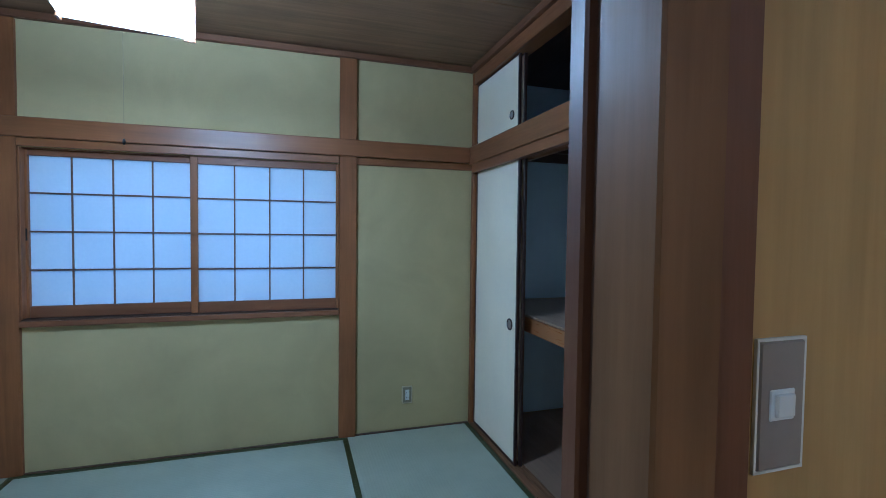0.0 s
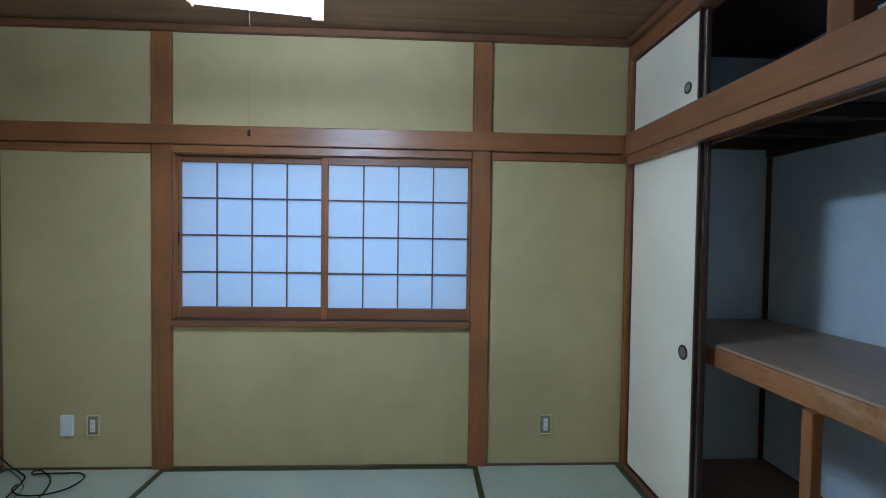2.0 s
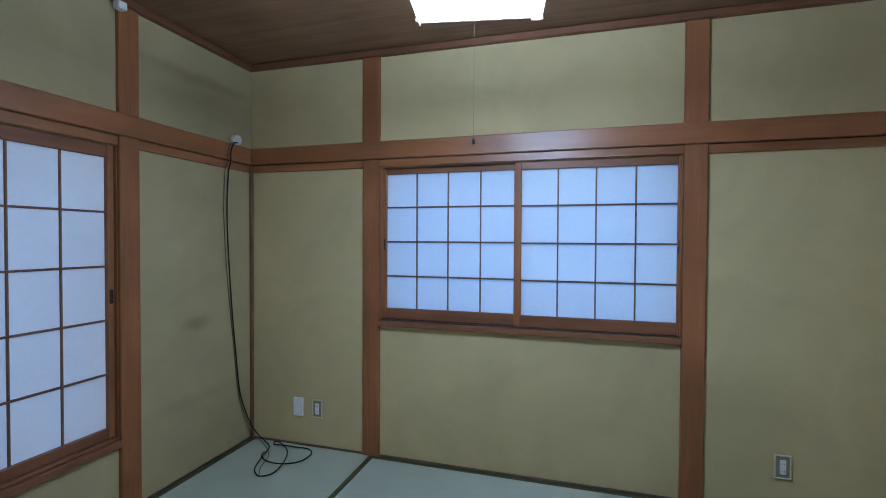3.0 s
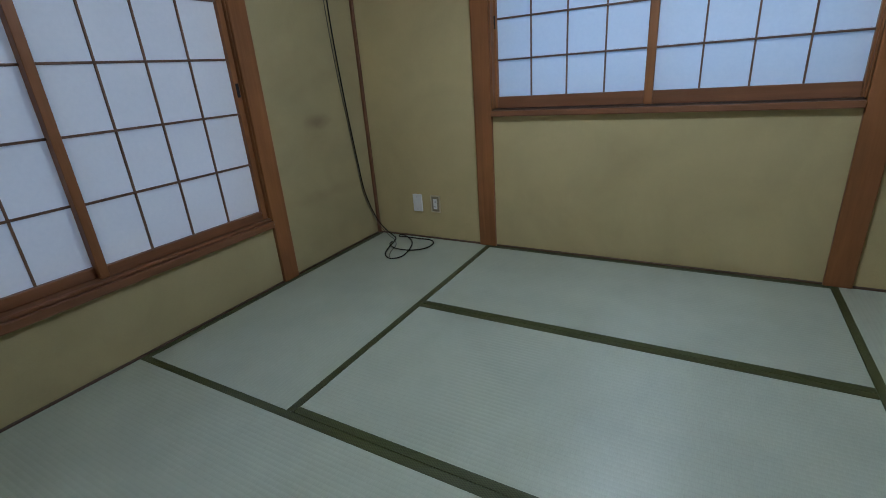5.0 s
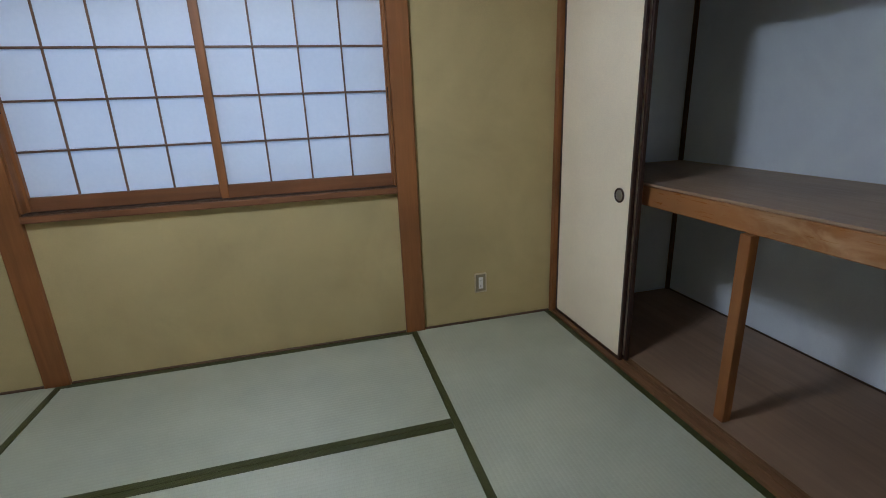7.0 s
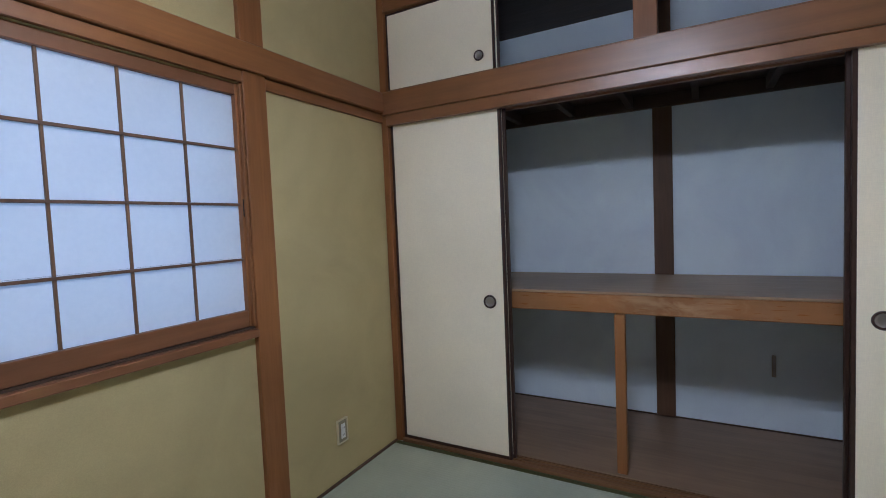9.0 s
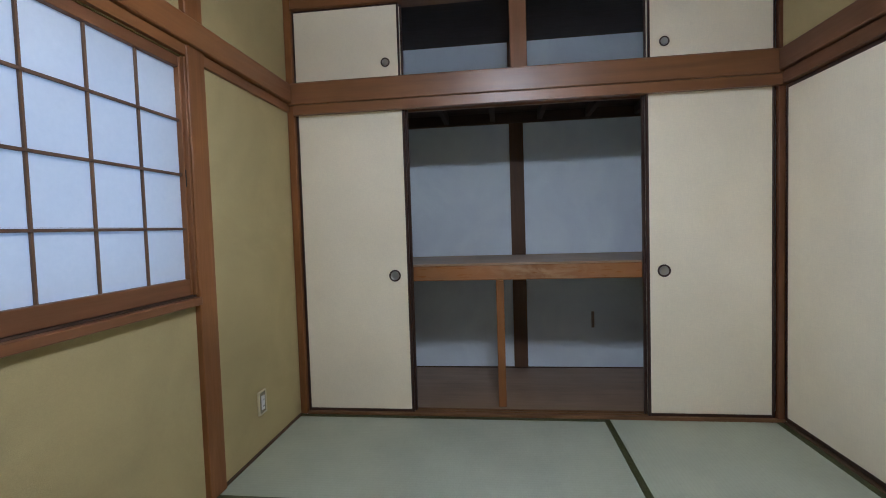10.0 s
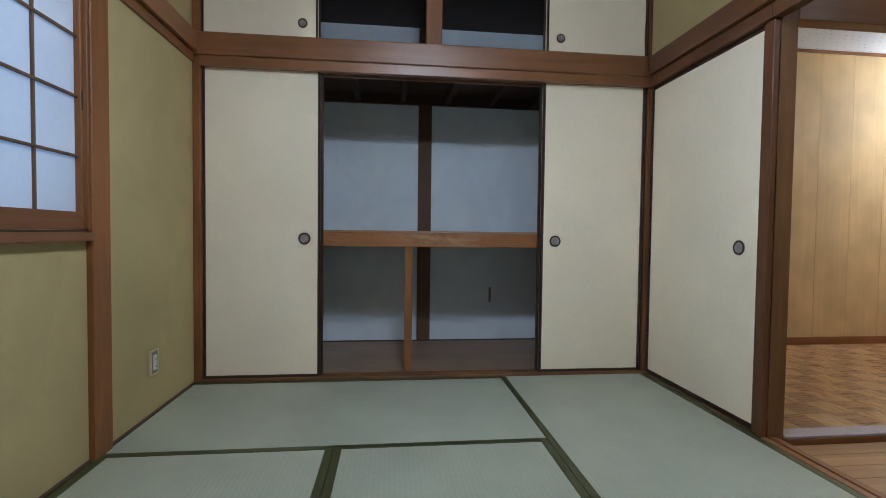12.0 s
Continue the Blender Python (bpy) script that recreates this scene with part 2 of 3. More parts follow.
m_closet_wall = plaster("closet_wall_board", (0.78, 0.88, 1.0))
m_fusuma = fusuma_paper("fusuma_paper", (0.925, 0.832, 0.655))
m_lacquer = plain("dark_lacquer", (0.044, 0.020, 0.014), 0.35, 0, 0.2)
m_rush = tatami_rush("tatami_rush", (0.434, 0.472, 0.383))
m_heri = border_cloth("mat_border_cloth", (0.050, 0.060, 0.018))
m_paper = shoji_paper("screen_paper")
m_dish = plain("dull_dish_metal", (0.42, 0.41, 0.40), 0.3, 0.85)
m_steel = plain("brushed_steel", (0.45, 0.44, 0.42), 0.3, 0.9)
m_blackmetal = plain("black_metal", (0.02, 0.02, 0.022), 0.35, 0.5)
m_white = plain("white_plastic", (0.72, 0.72, 0.70), 0.4, 0, 0.04)
m_cream = plain("cream_plastic", (0.60, 0.52, 0.34), 0.4, 0, 0.05)
m_tan = plain("tan_plate", (0.27, 0.235, 0.15), 0.4, 0.1, 0.06)
m_greyplate = plain("grey_plate", (0.30, 0.26, 0.235), 0.42, 0.2, 0.06)
m_cable = plain("black_rubber", (0.010, 0.010, 0.009), 0.55, 0, 0.2, gloss=0.2)
m_cable_grey = plain("grey_cable", (0.085, 0.08, 0.06), 0.5, 0, 0.15)
m_hallply = wood("hall_plywood", (0.45, 0.285, 0.108), "z", 0.5, 0.12, 0.25, 0.4)
m_panel = wood("pale_wall_panel", (0.62, 0.455, 0.235), "z", 0.6, 0.05, 0.2, 0.25)
m_parquet_a = wood("parquet_light", (0.53, 0.325, 0.150), "x", 0.28, 0.12, 0.6, 0.35)
m_parquet_b = wood("parquet_dark", (0.31, 0.165, 0.072), "y", 0.28, 0.12, 0.6, 0.35)
m_plank = wood("corridor_plank", (0.42, 0.235, 0.10), "y", 0.38, 0.2)
m_sill_metal = plain("worn_pale_sill", (0.42, 0.38, 0.42), 0.4, 0.1, 0.1)


def lit_shade(name, clear):
    """A glowing acrylic sheet that lets a share of the tube's light straight through."""
    m = glowing(name, (0.80, 0.91, 1.0), SHADE_GLOW)
    nt = m.node_tree
    tp = nt.nodes.new("ShaderNodeBsdfTransparent")
    mx = nt.nodes.new("ShaderNodeMixShader")
    mx.inputs[0].default_value = clear
    nt.links.new(nt.nodes["Principled BSDF"].outputs[0], mx.inputs[1])
    nt.links.new(tp.outputs[0], mx.inputs[2])
    nt.links.new(mx.outputs[0], nt.nodes["Material Output"].inputs["Surface"])
    return m


m_lampglow = lit_shade("lamp_diffuser", 0.5)
m_lampside = lit_shade("lamp_side", 0.45)
m_tube = glowing("fluorescent_tube", (0.80, 0.91, 1.0), TUBE_GLOW)
m_hallglow = glowing("hall_diffuser", (0.90, 0.95, 1.0), HALL_GLOW)
m_corridorglow = glowing("corridor_diffuser", (0.82, 0.92, 1.0), CORRIDOR_GLOW)
m_cord = plain("pale_cord", (0.07, 0.07, 0.065), 0.8)

# perforated ceiling board
m_board, _nt, _b = nodes_of("perforated_board", 0.9, gloss=0.2)
_vo = _nt.nodes.new("ShaderNodeTexVoronoi")
_vo.inputs["Scale"].default_value = 17.0
_vo.inputs["Randomness"].default_value = 0.1
_nt.links.new(mapped(_nt, (1, 1, 1), False), _vo.inputs["Vector"])
_nt.links.new(ramp_of(_nt, _vo.outputs[0], [(0.07, (0.32, 0.36, 0.42)), (0.11, (0.76, 0.87, 0.98))]), _b.inputs["Base Color"])

# ---- mesh helpers ----


def add_box(bm, x0, x1, y0, y1, z0, z1, bevel=0.0, seg=1):
    t = bmesh.new()
    bmesh.ops.create_cube(t, size=1.0)
    for v in t.verts:
        v.co = Vector((x0 + (v.co.x + 0.5) * (x1 - x0), y0 + (v.co.y + 0.5) * (y1 - y0), z0 + (v.co.z + 0.5) * (z1 - z0)))
    if bevel:
        bmesh.ops.bevel(t, geom=list(t.edges), offset=bevel, segments=seg, affect="EDGES", profile=0.5)
    me = bpy.data.meshes.new("tmp")
    t.to_mesh(me)
    t.free()
    bm.from_mesh(me)
    bpy.data.meshes.remove(me)
    return bm


def boxes(*rows, bevel=0.0, seg=1):
    bm = bmesh.new()
    for r in rows:
        add_box(bm, *r, bevel=bevel, seg=seg)
    return bm


def box(x0, x1, y0, y1, z0, z1, bevel=0.0, seg=1):
    return boxes((x0, x1, y0, y1, z0, z1), bevel=bevel, seg=seg)


def lathe(profile, steps=28, m=None):
    """Profile rows (radius, height), turned round z."""
    bm = bmesh.new()
    rings = []
    for r, h in profile:
        rings.append([bm.verts.new((r * math.cos(2 * math.pi * k / steps), r * math.sin(2 * math.pi * k / steps), h)) for k in range(steps)])
    for a, b in zip(rings, rings[1:]):
        for k in range(steps):
            bm.faces.new((a[k], a[(k + 1) % steps], b[(k + 1) % steps], b[k]))
    bm.faces.new(rings[0][::-1])
    bm.faces.new(rings[-1])
    bmesh.ops.recalc_face_normals(bm, faces=bm.faces)
    for f in bm.faces:
        f.smooth = len(f.verts) == 4
    if m:
        bmesh.ops.transform(bm, matrix=m, verts=bm.verts)
    return bm


def tube(points, radius, steps=8):
    """A round cable along a smooth line through points."""
    pts = [Vector(p) for p in points]
    line = []
    for i in range(len(pts) - 1):
        p0, p1, p2, p3 = pts[max(i - 1, 0)], pts[i], pts[i + 1], pts[min(i + 2, len(pts) - 1)]
        for k in range(8):
            t = k / 8
            line.append(0.5 * (2 * p1 + (p2 - p0) * t + (2 * p0 - 5 * p1 + 4 * p2 - p3) * t * t + (3 * p1 - p0 - 3 * p2 + p3) * t ** 3))
    line.append(pts[-1])
    bm = bmesh.new()
    rings = []
    for i, p in enumerate(line):
        d = (line[min(i + 1, len(line) - 1)] - line[max(i - 1, 0)]).normalized()
        a = d.cross(Vector((0.3, 0.2, 0.93)))
        a = a.normalized() if a.length > 1e-4 else d.orthogonal().normalized()
        b = d.cross(a)
        rings.append([bm.verts.new(p + radius * (math.cos(2 * math.pi * k / steps) * a + math.sin(2 * math.pi * k / steps) * b)) for k in range(steps)])
    for a, b in zip(rings, rings[1:]):
        for k in range(steps):
            f = bm.faces.new((a[k], a[(k + 1) % steps], b[(k + 1) % steps], b[k]))
            f.smooth = True
    bm.faces.new(rings[0][::-1])
    bm.faces.new(rings[-1])
    bmesh.ops.recalc_face_normals(bm, faces=bm.faces)
    return bm


def mesh_of(name, bm, material):
    me = bpy.data.meshes.new(name)
    bm.to_mesh(me)
    bm.free()
    me.materials.append(material)
    return me


def solid(name, bm, material, label="", category="", kind="", group=""):
    """A top-level thing of one mesh, its origin at the middle of its base."""
    lo = [min(v.co[i] for v in bm.verts) for i in range(3)]
    hi = [max(v.co[i] for v in bm.verts) for i in range(3)]
    o = Vector(((lo[0] + hi[0]) / 2, (lo[1] + hi[1]) / 2, lo[2]))
    bmesh.ops.translate(bm, vec=-o, verts=bm.verts)
    ob = new(name, mesh_of(name, bm, material))
    ob.location = o
    return tagged(ob, label, category, group, kind)


def thing(name, m, label="", category="", group="", kind=""):
    ob = new(name)
    ob.empty_display_size = 0.1
    ob.matrix_basis = m
    return tagged(ob, label, category, group, kind)


def part(name, bm, material, parent, label=""):
    ob = new(name, mesh_of(name, bm, material))
    ob.parent = parent
    return tagged(ob, label)


def built(name, bm, material, label="", category=""):
    return solid(name, bm, material, label, category, "structure")


# ---- the tatami room: plan ----
# x: west wall 0 to closet front 3.5; y: south wall 0 to north wall 2.645; floor 0, ceiling 2.47
WN, CEIL = 2.645, 2.47
NAG0, NAG1, KAM0 = 1.815, 1.920, 1.767
WX0, WX1, WZ0, WZ1 = 0.936, 2.602, 0.832, 1.767      # north window opening
VY0, VY1, VZ0, VZ1 = 0.015, 1.705, 0.350, 1.765      # west window opening

built("wall_north", boxes((-0.16, WX0, WN, WN + 0.16, -0.06, CEIL + 0.03), (WX1, 3.54, WN, WN + 0.16, -0.06, CEIL + 0.03),
      (WX0, WX1, WN, WN + 0.16, -0.06, WZ0), (WX0, WX1, WN, WN + 0.16, WZ1, CEIL + 0.03)), m_plaster,
      "yellow-green sand plaster wall with a paper-screen window", "wall")
built("wall_west", boxes((-0.16, 0, VY1, WN, -0.06, CEIL + 0.03), (-0.16, 0, -0.16, VY0, -0.06, CEIL + 0.03),
      (-0.16, 0, VY0, VY1, -0.06, VZ0), (-0.16, 0, VY0, VY1, VZ1, CEIL + 0.03)), m_plaster_old,
      "aged yellow-green plaster wall with brownish stains", "wall")
DX0, DX1 = 1.72, 2.585                                # doorway in the south wall
built("wall_south", boxes((0, DX0, -0.13, -0.004, -0.06, CEIL + 0.03), (DX0, 2.65, -0.041, -0.004, NAG0, CEIL + 0.03),
      (2.65, 3.54, -0.066, -0.004, 1.76, CEIL + 0.03), (2.65, 3.54, -0.066, -0.045, -0.04, 1.76)), m_plaster,
      "yellow-green sand plaster wall above the doorway", "wall")

# ceiling boards, lapped, in one mesh
bm = bmesh.new()
y = -0.02
k = 0
while y < WN + 0.02:
    w = 0.445
    add_box(bm, -0.02, 3.56, y, min(y + w, WN + 0.03), CEIL + 0.004 * (k % 2), CEIL + 0.016, 0.0015)
    y += w - 0.0005
    k += 1
add_box(bm, -0.05, 3.58, -0.05, WN + 0.05, CEIL + 0.018, CEIL + 0.04)
built("ceiling", bm, m_ceiling, "brown grained timber board ceiling", "ceiling")

# cornices
built("trim_cornice_north", box(0.0, 3.50, WN - 0.035, WN, 2.432, 2.469, 0.003), m_cornice_x, "brown timber cornice under the ceiling", "trim")
built("trim_cornice_south", box(0.0, 3.50, 0.0, 0.035, 2.432, 2.469, 0.003), m_cornice_x, "brown timber cornice under the ceiling", "trim")
built("trim_cornice_west", box(0.0, 0.035, 0.036, WN - 0.036, 2.432, 2.469, 0.003), m_cornice_y, "brown timber cornice under the ceiling", "trim")
built("trim_cornice_east", box(3.475, 3.52, 0.036, WN - 0.036, 2.425, 2.469, 0.003), m_cornice_y, "brown timber cornice above the closet", "trim")

# posts
for i, (x0, x1, y0, y1) in enumerate(((0.828, 0.936, 2.622, 2.66), (2.602, 2.710, 2.622, 2.66), (3.500, 3.538, 2.604, 2.644))):
    built("post", box(x0, x1, y0, y1, 0.0, 2.431, 0.003), m_post, "reddish-brown planed timber post", "post")
built("post", box(0.0, 0.020, 2.622, 2.644, 0.0, NAG0 - 0.002, 0.003), m_cornice_y, "slim dark timber corner post under the beam", "post")
built("post", box(-0.02, 0.020, 1.706, 1.812, 0.0, 2.431, 0.003), m_post, "reddish-brown planed timber post", "post")
built("post", box(-0.02, 0.020, -0.02, 0.013, 0.0, 2.431, 0.003), m_post, "reddish-brown planed timber post", "post")
built("post", box(3.508, 3.538, -0.02, 0.014, 0.0, 2.431, 0.003), m_jamb, "reddish-brown planed timber post", "post")

# tie beams round the room and the grooved strips beneath them
built("trim_beam_north", box(0.022, 3.475, 2.604, 2.70, NAG0, NAG1, 0.004), m_beam_x, "reddish-brown timber tie beam along the wall", "beam")
built("trim_beam_west", box(-0.05, 0.034, 0.036, 2.602, NAG0, NAG1, 0.004), m_beam_y, "reddish-brown timber tie beam along the wall", "beam")
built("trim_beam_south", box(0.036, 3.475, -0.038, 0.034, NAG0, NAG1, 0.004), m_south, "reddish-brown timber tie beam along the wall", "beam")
for x0, x1 in ((0.022, 0.826), (2.712, 3.498)):
    built("trim_strip_north", box(x0, x1, 2.630, 2.66, KAM0, NAG0 - 0.003, 0.002), m_beam_x, "thin brown timber strip under the beam", "trim")
built("trim_strip_north", boxes((0.938, 2.600, 2.624, 2.642, KAM0 + 0.004, NAG0 - 0.003), (0.938, 2.600, 2.650, 2.664, KAM0 - 0.004, NAG0 - 0.003), (0.938, 2.600, 2.690, 2.704, KAM0 - 0.004, NAG0 - 0.003),
      (0.938, 2.600, 2.640, 2.704, KAM0 + 0.022, NAG0 - 0.004)), m_beam_x, "grooved timber window head", "trim")
built("trim_strip_west", box(-0.04, 0.014, 1.814, 2.620, KAM0, NAG0 - 0.003, 0.002), m_beam_y, "thin brown timber strip under the beam", "trim")
built("trim_strip_west", box(-0.10, 0.014, 0.015, 1.704, KAM0, NAG0 - 0.003, 0.002), m_beam_y, "grooved timber window head", "trim")
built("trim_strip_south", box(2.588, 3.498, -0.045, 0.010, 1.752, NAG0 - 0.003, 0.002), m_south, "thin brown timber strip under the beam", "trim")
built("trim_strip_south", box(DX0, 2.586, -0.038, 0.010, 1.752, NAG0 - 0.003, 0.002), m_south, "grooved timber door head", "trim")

# floor edge strips
built("baseboard", box(0.938, 2.600, 2.632, 2.66, -0.02, 0.008, 0.002), m_edge_x, "thin brown timber strip at the mat edge", "trim")
built("baseboard", box(2.712, 3.498, 2.632, 2.66, -0.02, 0.008, 0.002), m_edge_x, "thin brown timber strip at the mat edge", "trim")
built("baseboard", box(0.022, 0.826, 2.632, 2.66, -0.02, 0.008, 0.002), m_edge_x, "thin brown timber strip at the mat edge", "trim")
built("baseboard", box(-0.02, 0.011, 1.814, 2.620, -0.02, 0.008, 0.002), m_edge_y, "thin brown timber strip at the mat edge", "trim")
built("baseboard", box(-0.02, 0.011, 0.015, 1.704, -0.02, 0.008, 0.002), m_edge_y, "thin brown timber strip at the mat edge", "trim")

# north window: frame and sill
w1 = thing("window_1", pose(1.769, WN, WZ0), "timber window frame with sill for paper screens", "window", kind="structure")
iv = pose(-1.769, -WN, -WZ0)


def shifted(bm, m):
    bmesh.ops.transform(bm, matrix=m, verts=bm.verts)
    return bm


part("window_sill", shifted(boxes((0.938, 2.600, 2.610, 2.72, 0.806, 0.837), bevel=0.004, seg=2), iv), m_rail, w1)
# near-black strip in place of a cut groove; its shade is in the colour
part("sill_groove", shifted(box(0.938, 2.600, 2.636, 2.72, 0.8375, 0.845), iv), m_dark_y, w1, "dark strip painted as the shade of the sliding groove")
part("window_jamb", shifted(box(0.938, 0.948, 2.628, 2.71, 0.846, 1.766, 0.002), iv), m_post, w1)
part("window_jamb", shifted(box(2.590, 2.600, 2.628, 2.71, 0.846, 1.766, 0.002), iv), m_post, w1)

# west window: frame and sill
w2 = thing("window_2", pose(0, 0.86, VZ0), "tall timber window frame with sill for paper screens", "window", kind="structure")
iv = pose(0, -0.86, -VZ0)
part("window_sill", shifted(boxes((-0.10, 0.030, 0.015, 1.704, 0.335, 0.372), (-0.10, 0.016, 0.017, 1.702, 0.373, 0.388), bevel=0.003), iv), m_rail_y, w2)
part("window_jamb", shifted(box(-0.10, 0.008, 1.6985, 1.704, 0.389, 1.766, 0.002), iv), m_post, w2)
part("window_jamb", shifted(box(-0.10, 0.008, 0.017, 0.033, 0.389, 1.766, 0.002), iv), m_post, w2)


def shoji(m, width, height, cols, rows, left, right, bottom, top, pull, label, skew=(0, 0, 0, 0)):
    """A paper screen. Local: x across, -y to the room, z up, from its lower left corner."""
    s = thing("paper_screen", m, label, "screen", group="paper screens of the windows")
    d = 0.028
    part("stile", box(0, left, 0, d, 0, height, 0.002), m_post, s)
    part("stile", box(width - right, width, 0, d, 0, height, 0.002), m_post, s)
    part("rail", box(left + 0.0005, width - right - 0.0005, 0.001, d - 0.001, 0, bottom, 0.002), m_rail, s)
    part("rail", box(left + 0.0005, width - right - 0.0005, 0.001, d - 0.001, height - top, height, 0.002), m_rail, s)
    iw, ih = width - left - right, height - bottom - top
    bar = 0.0095
    vertical = mesh_of("upright_bar", box(-bar * 0.42, bar * 0.42, 0.011, 0.0205, bottom, height - top, 0.001), m_bar_up)
    level = mesh_of("cross_bar", box(left, width - right, 0.0095, 0.0195, -bar / 2, bar / 2, 0.001), m_bar)
    for c in range(1, cols):
        ob = new("upright_bar", vertical)
        ob.parent, ob.location = s, (left + iw * c / cols, 0, 0)
    for r in range(1, rows):
        ob = new("cross_bar", level)
        ob.parent, ob.location = s, (0, 0, bottom + ih * r / rows + skew[r - 1])
    pane = mesh_of("paper_pane", box(0.0003, iw / cols - 0.0003, 0.0215, 0.0221, 0.0003, ih / rows - 0.0003), m_paper)
    for c in range(cols):
        for r in range(rows):
            ob = new("paper_pane", pane)
            ob.parent, ob.location = s, (left + iw * c / cols, 0, bottom + ih * r / rows)
    px, pw = (left / 2, left * 0.3) if pull == "left" else (width - right / 2, right * 0.3)
    h = part("finger_pull", box(px - pw, px + pw, -0.0018, 0.004, height * 0.46, height * 0.46 + 0.066, 0.0008), m_blackmetal, s)
    tagged(h, "dark recessed finger pull")
    return s


# north screens: the eastern one runs in the front groove
shoji(pose(1.752, 2.6445, 0.846), 0.848, 0.917, 4, 4, 0.036, 0.018, 0.063, 0.040, "right", "brown timber lattice screen with white paper panes, four by four", (-0.0075, -0.002, 0.003))
shoji(pose(0.940, 2.6745, 0.846), 0.848, 0.917, 4, 4, 0.020, 0.044, 0.063, 0.034, "left", "brown timber lattice screen with white paper panes, four by four", (-0.0075, -0.002, 0.003))
# west screens: turned so that local x runs north
turn = pose(0, 0, 0, 0, 0, 90)
shoji(pose(-0.008, 0.848, 0.389) @ turn, 0.850, 1.376, 4, 5, 0.036, 0.030, 0.045, 0.058, "right", "tall timber lattice screen with white paper panes, four by five")
shoji(pose(-0.042, 0.034, 0.389) @ turn, 0.850, 1.376, 4, 5, 0.036, 0.030, 0.045, 0.058, "left", "tall timber lattice screen with white paper panes, four by five")

# ---- tatami mats ----
built("floor_base", box(-0.1, 3.52, -0.02, 2.66, -0.09, -0.056), m_plyfloor, "boarded floor under the mats", "floor")
HB = 0.031


def tatami(x0, x1, y0, y1, label):
    """A mat; its length runs along local x."""
    w, d, a = x1 - x0, y1 - y0, 0
    if d > w:
        w, d, a = d, w, 90
    w, d = w / 2 + 0.0003, d / 2 - 0.0006
    t = thing("tatami_mat", pose((x0 + x1) / 2, (y0 + y1) / 2, 0, 0, 0, a), label, "tatami mat", group="mats of the room floor")
    part("rush_cover", box(-w, w, -d + 0.001, d - 0.001, -0.054, 0.0, 0.0004, 1), m_rush, t)
    for s in (-1, 1):
        a, b = sorted((s * d, s * (d - HB)))
        part("cloth_border", box(-w, w, a, b, -0.03, 0.0016, 0.0005), m_heri, t)
    return t


MAT = "pale green woven rush mat with dark green cloth borders"
tatami(0.906, 2.627, 1.774, 2.631, MAT)
tatami(0.906, 2.627, 0.906, 1.773, MAT)
tatami(0.012, 0.905, 0.906, 2.631, "pale green rush mat with dark borders, under the coiled cable")
tatami(2.628, 3.499, 0.906, 2.631, "pale green rush mat with dark borders, along the closet sill")
tatami(0.012, 1.772, 0.006, 0.905, MAT)
tatami(1.773, 3.499, -0.002, 0.905, "pale green rush mat with dark borders, beside the doorway")

# ---- closet ----
CX = 4.375
built("closet_wall_back", box(CX, CX + 0.06, -0.10, 2.75, -0.05, 2.50), m_closet_wall, "bluish-white papered closet back wall", "wall")
built("closet_wall_side_north", box(3.54, CX, 2.655, 2.75, -0.05, 2.50), m_closet_wall, "bluish-white papered closet side wall", "wall")
built("closet_wall_side_south", box(3.54, CX, -0.064, -0.025, -0.05, 2.50), m_closet_wall, "bluish-white papered closet side wall", "wall")
built("closet_floor", box(3.585, CX, -0.025, 2.655, -0.03, 0.018), m_plyfloor, "brown plywood closet floor", "floor")
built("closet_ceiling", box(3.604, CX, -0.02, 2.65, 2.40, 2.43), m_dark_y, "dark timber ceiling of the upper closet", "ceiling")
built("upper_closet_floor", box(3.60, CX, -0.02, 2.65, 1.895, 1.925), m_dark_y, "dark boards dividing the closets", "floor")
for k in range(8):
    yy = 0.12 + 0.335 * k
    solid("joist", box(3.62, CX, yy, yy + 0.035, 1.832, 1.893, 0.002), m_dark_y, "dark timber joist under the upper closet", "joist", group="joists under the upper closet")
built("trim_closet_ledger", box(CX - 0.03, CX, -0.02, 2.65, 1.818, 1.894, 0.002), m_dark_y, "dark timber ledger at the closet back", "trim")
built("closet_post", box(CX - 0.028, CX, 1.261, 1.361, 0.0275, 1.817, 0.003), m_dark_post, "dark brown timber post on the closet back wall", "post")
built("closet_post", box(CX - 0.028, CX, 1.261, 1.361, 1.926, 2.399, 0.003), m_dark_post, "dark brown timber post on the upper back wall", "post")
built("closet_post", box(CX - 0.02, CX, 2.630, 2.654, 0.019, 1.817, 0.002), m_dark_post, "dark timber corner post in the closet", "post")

# no board here: a dark strip paints the shade in the wall-floor gap
built("closet_baseboard", box(CX - 0.005, CX, -0.02, 2.629, 0.0185, 0.027), m_dark_y, "dark strip painted as the shaded gap where closet wall meets floor", "trim")
# sill with two grooves
built("door_sill_closet", boxes((3.500, 3.522, -0.02, 2.60, -0.05, 0.016), (3.5225, 3.5435, -0.02, 2.60, -0.05, 0.010), (3.544, 3.550, -0.02, 2.60, -0.05, 0.016),
      (3.5505, 3.5715, -0.02, 2.60, -0.05, 0.010), (3.572, 3.584, -0.02, 2.60, -0.05, 0.016)), m_worn_sill, "grooved brown timber closet sill", "sill")
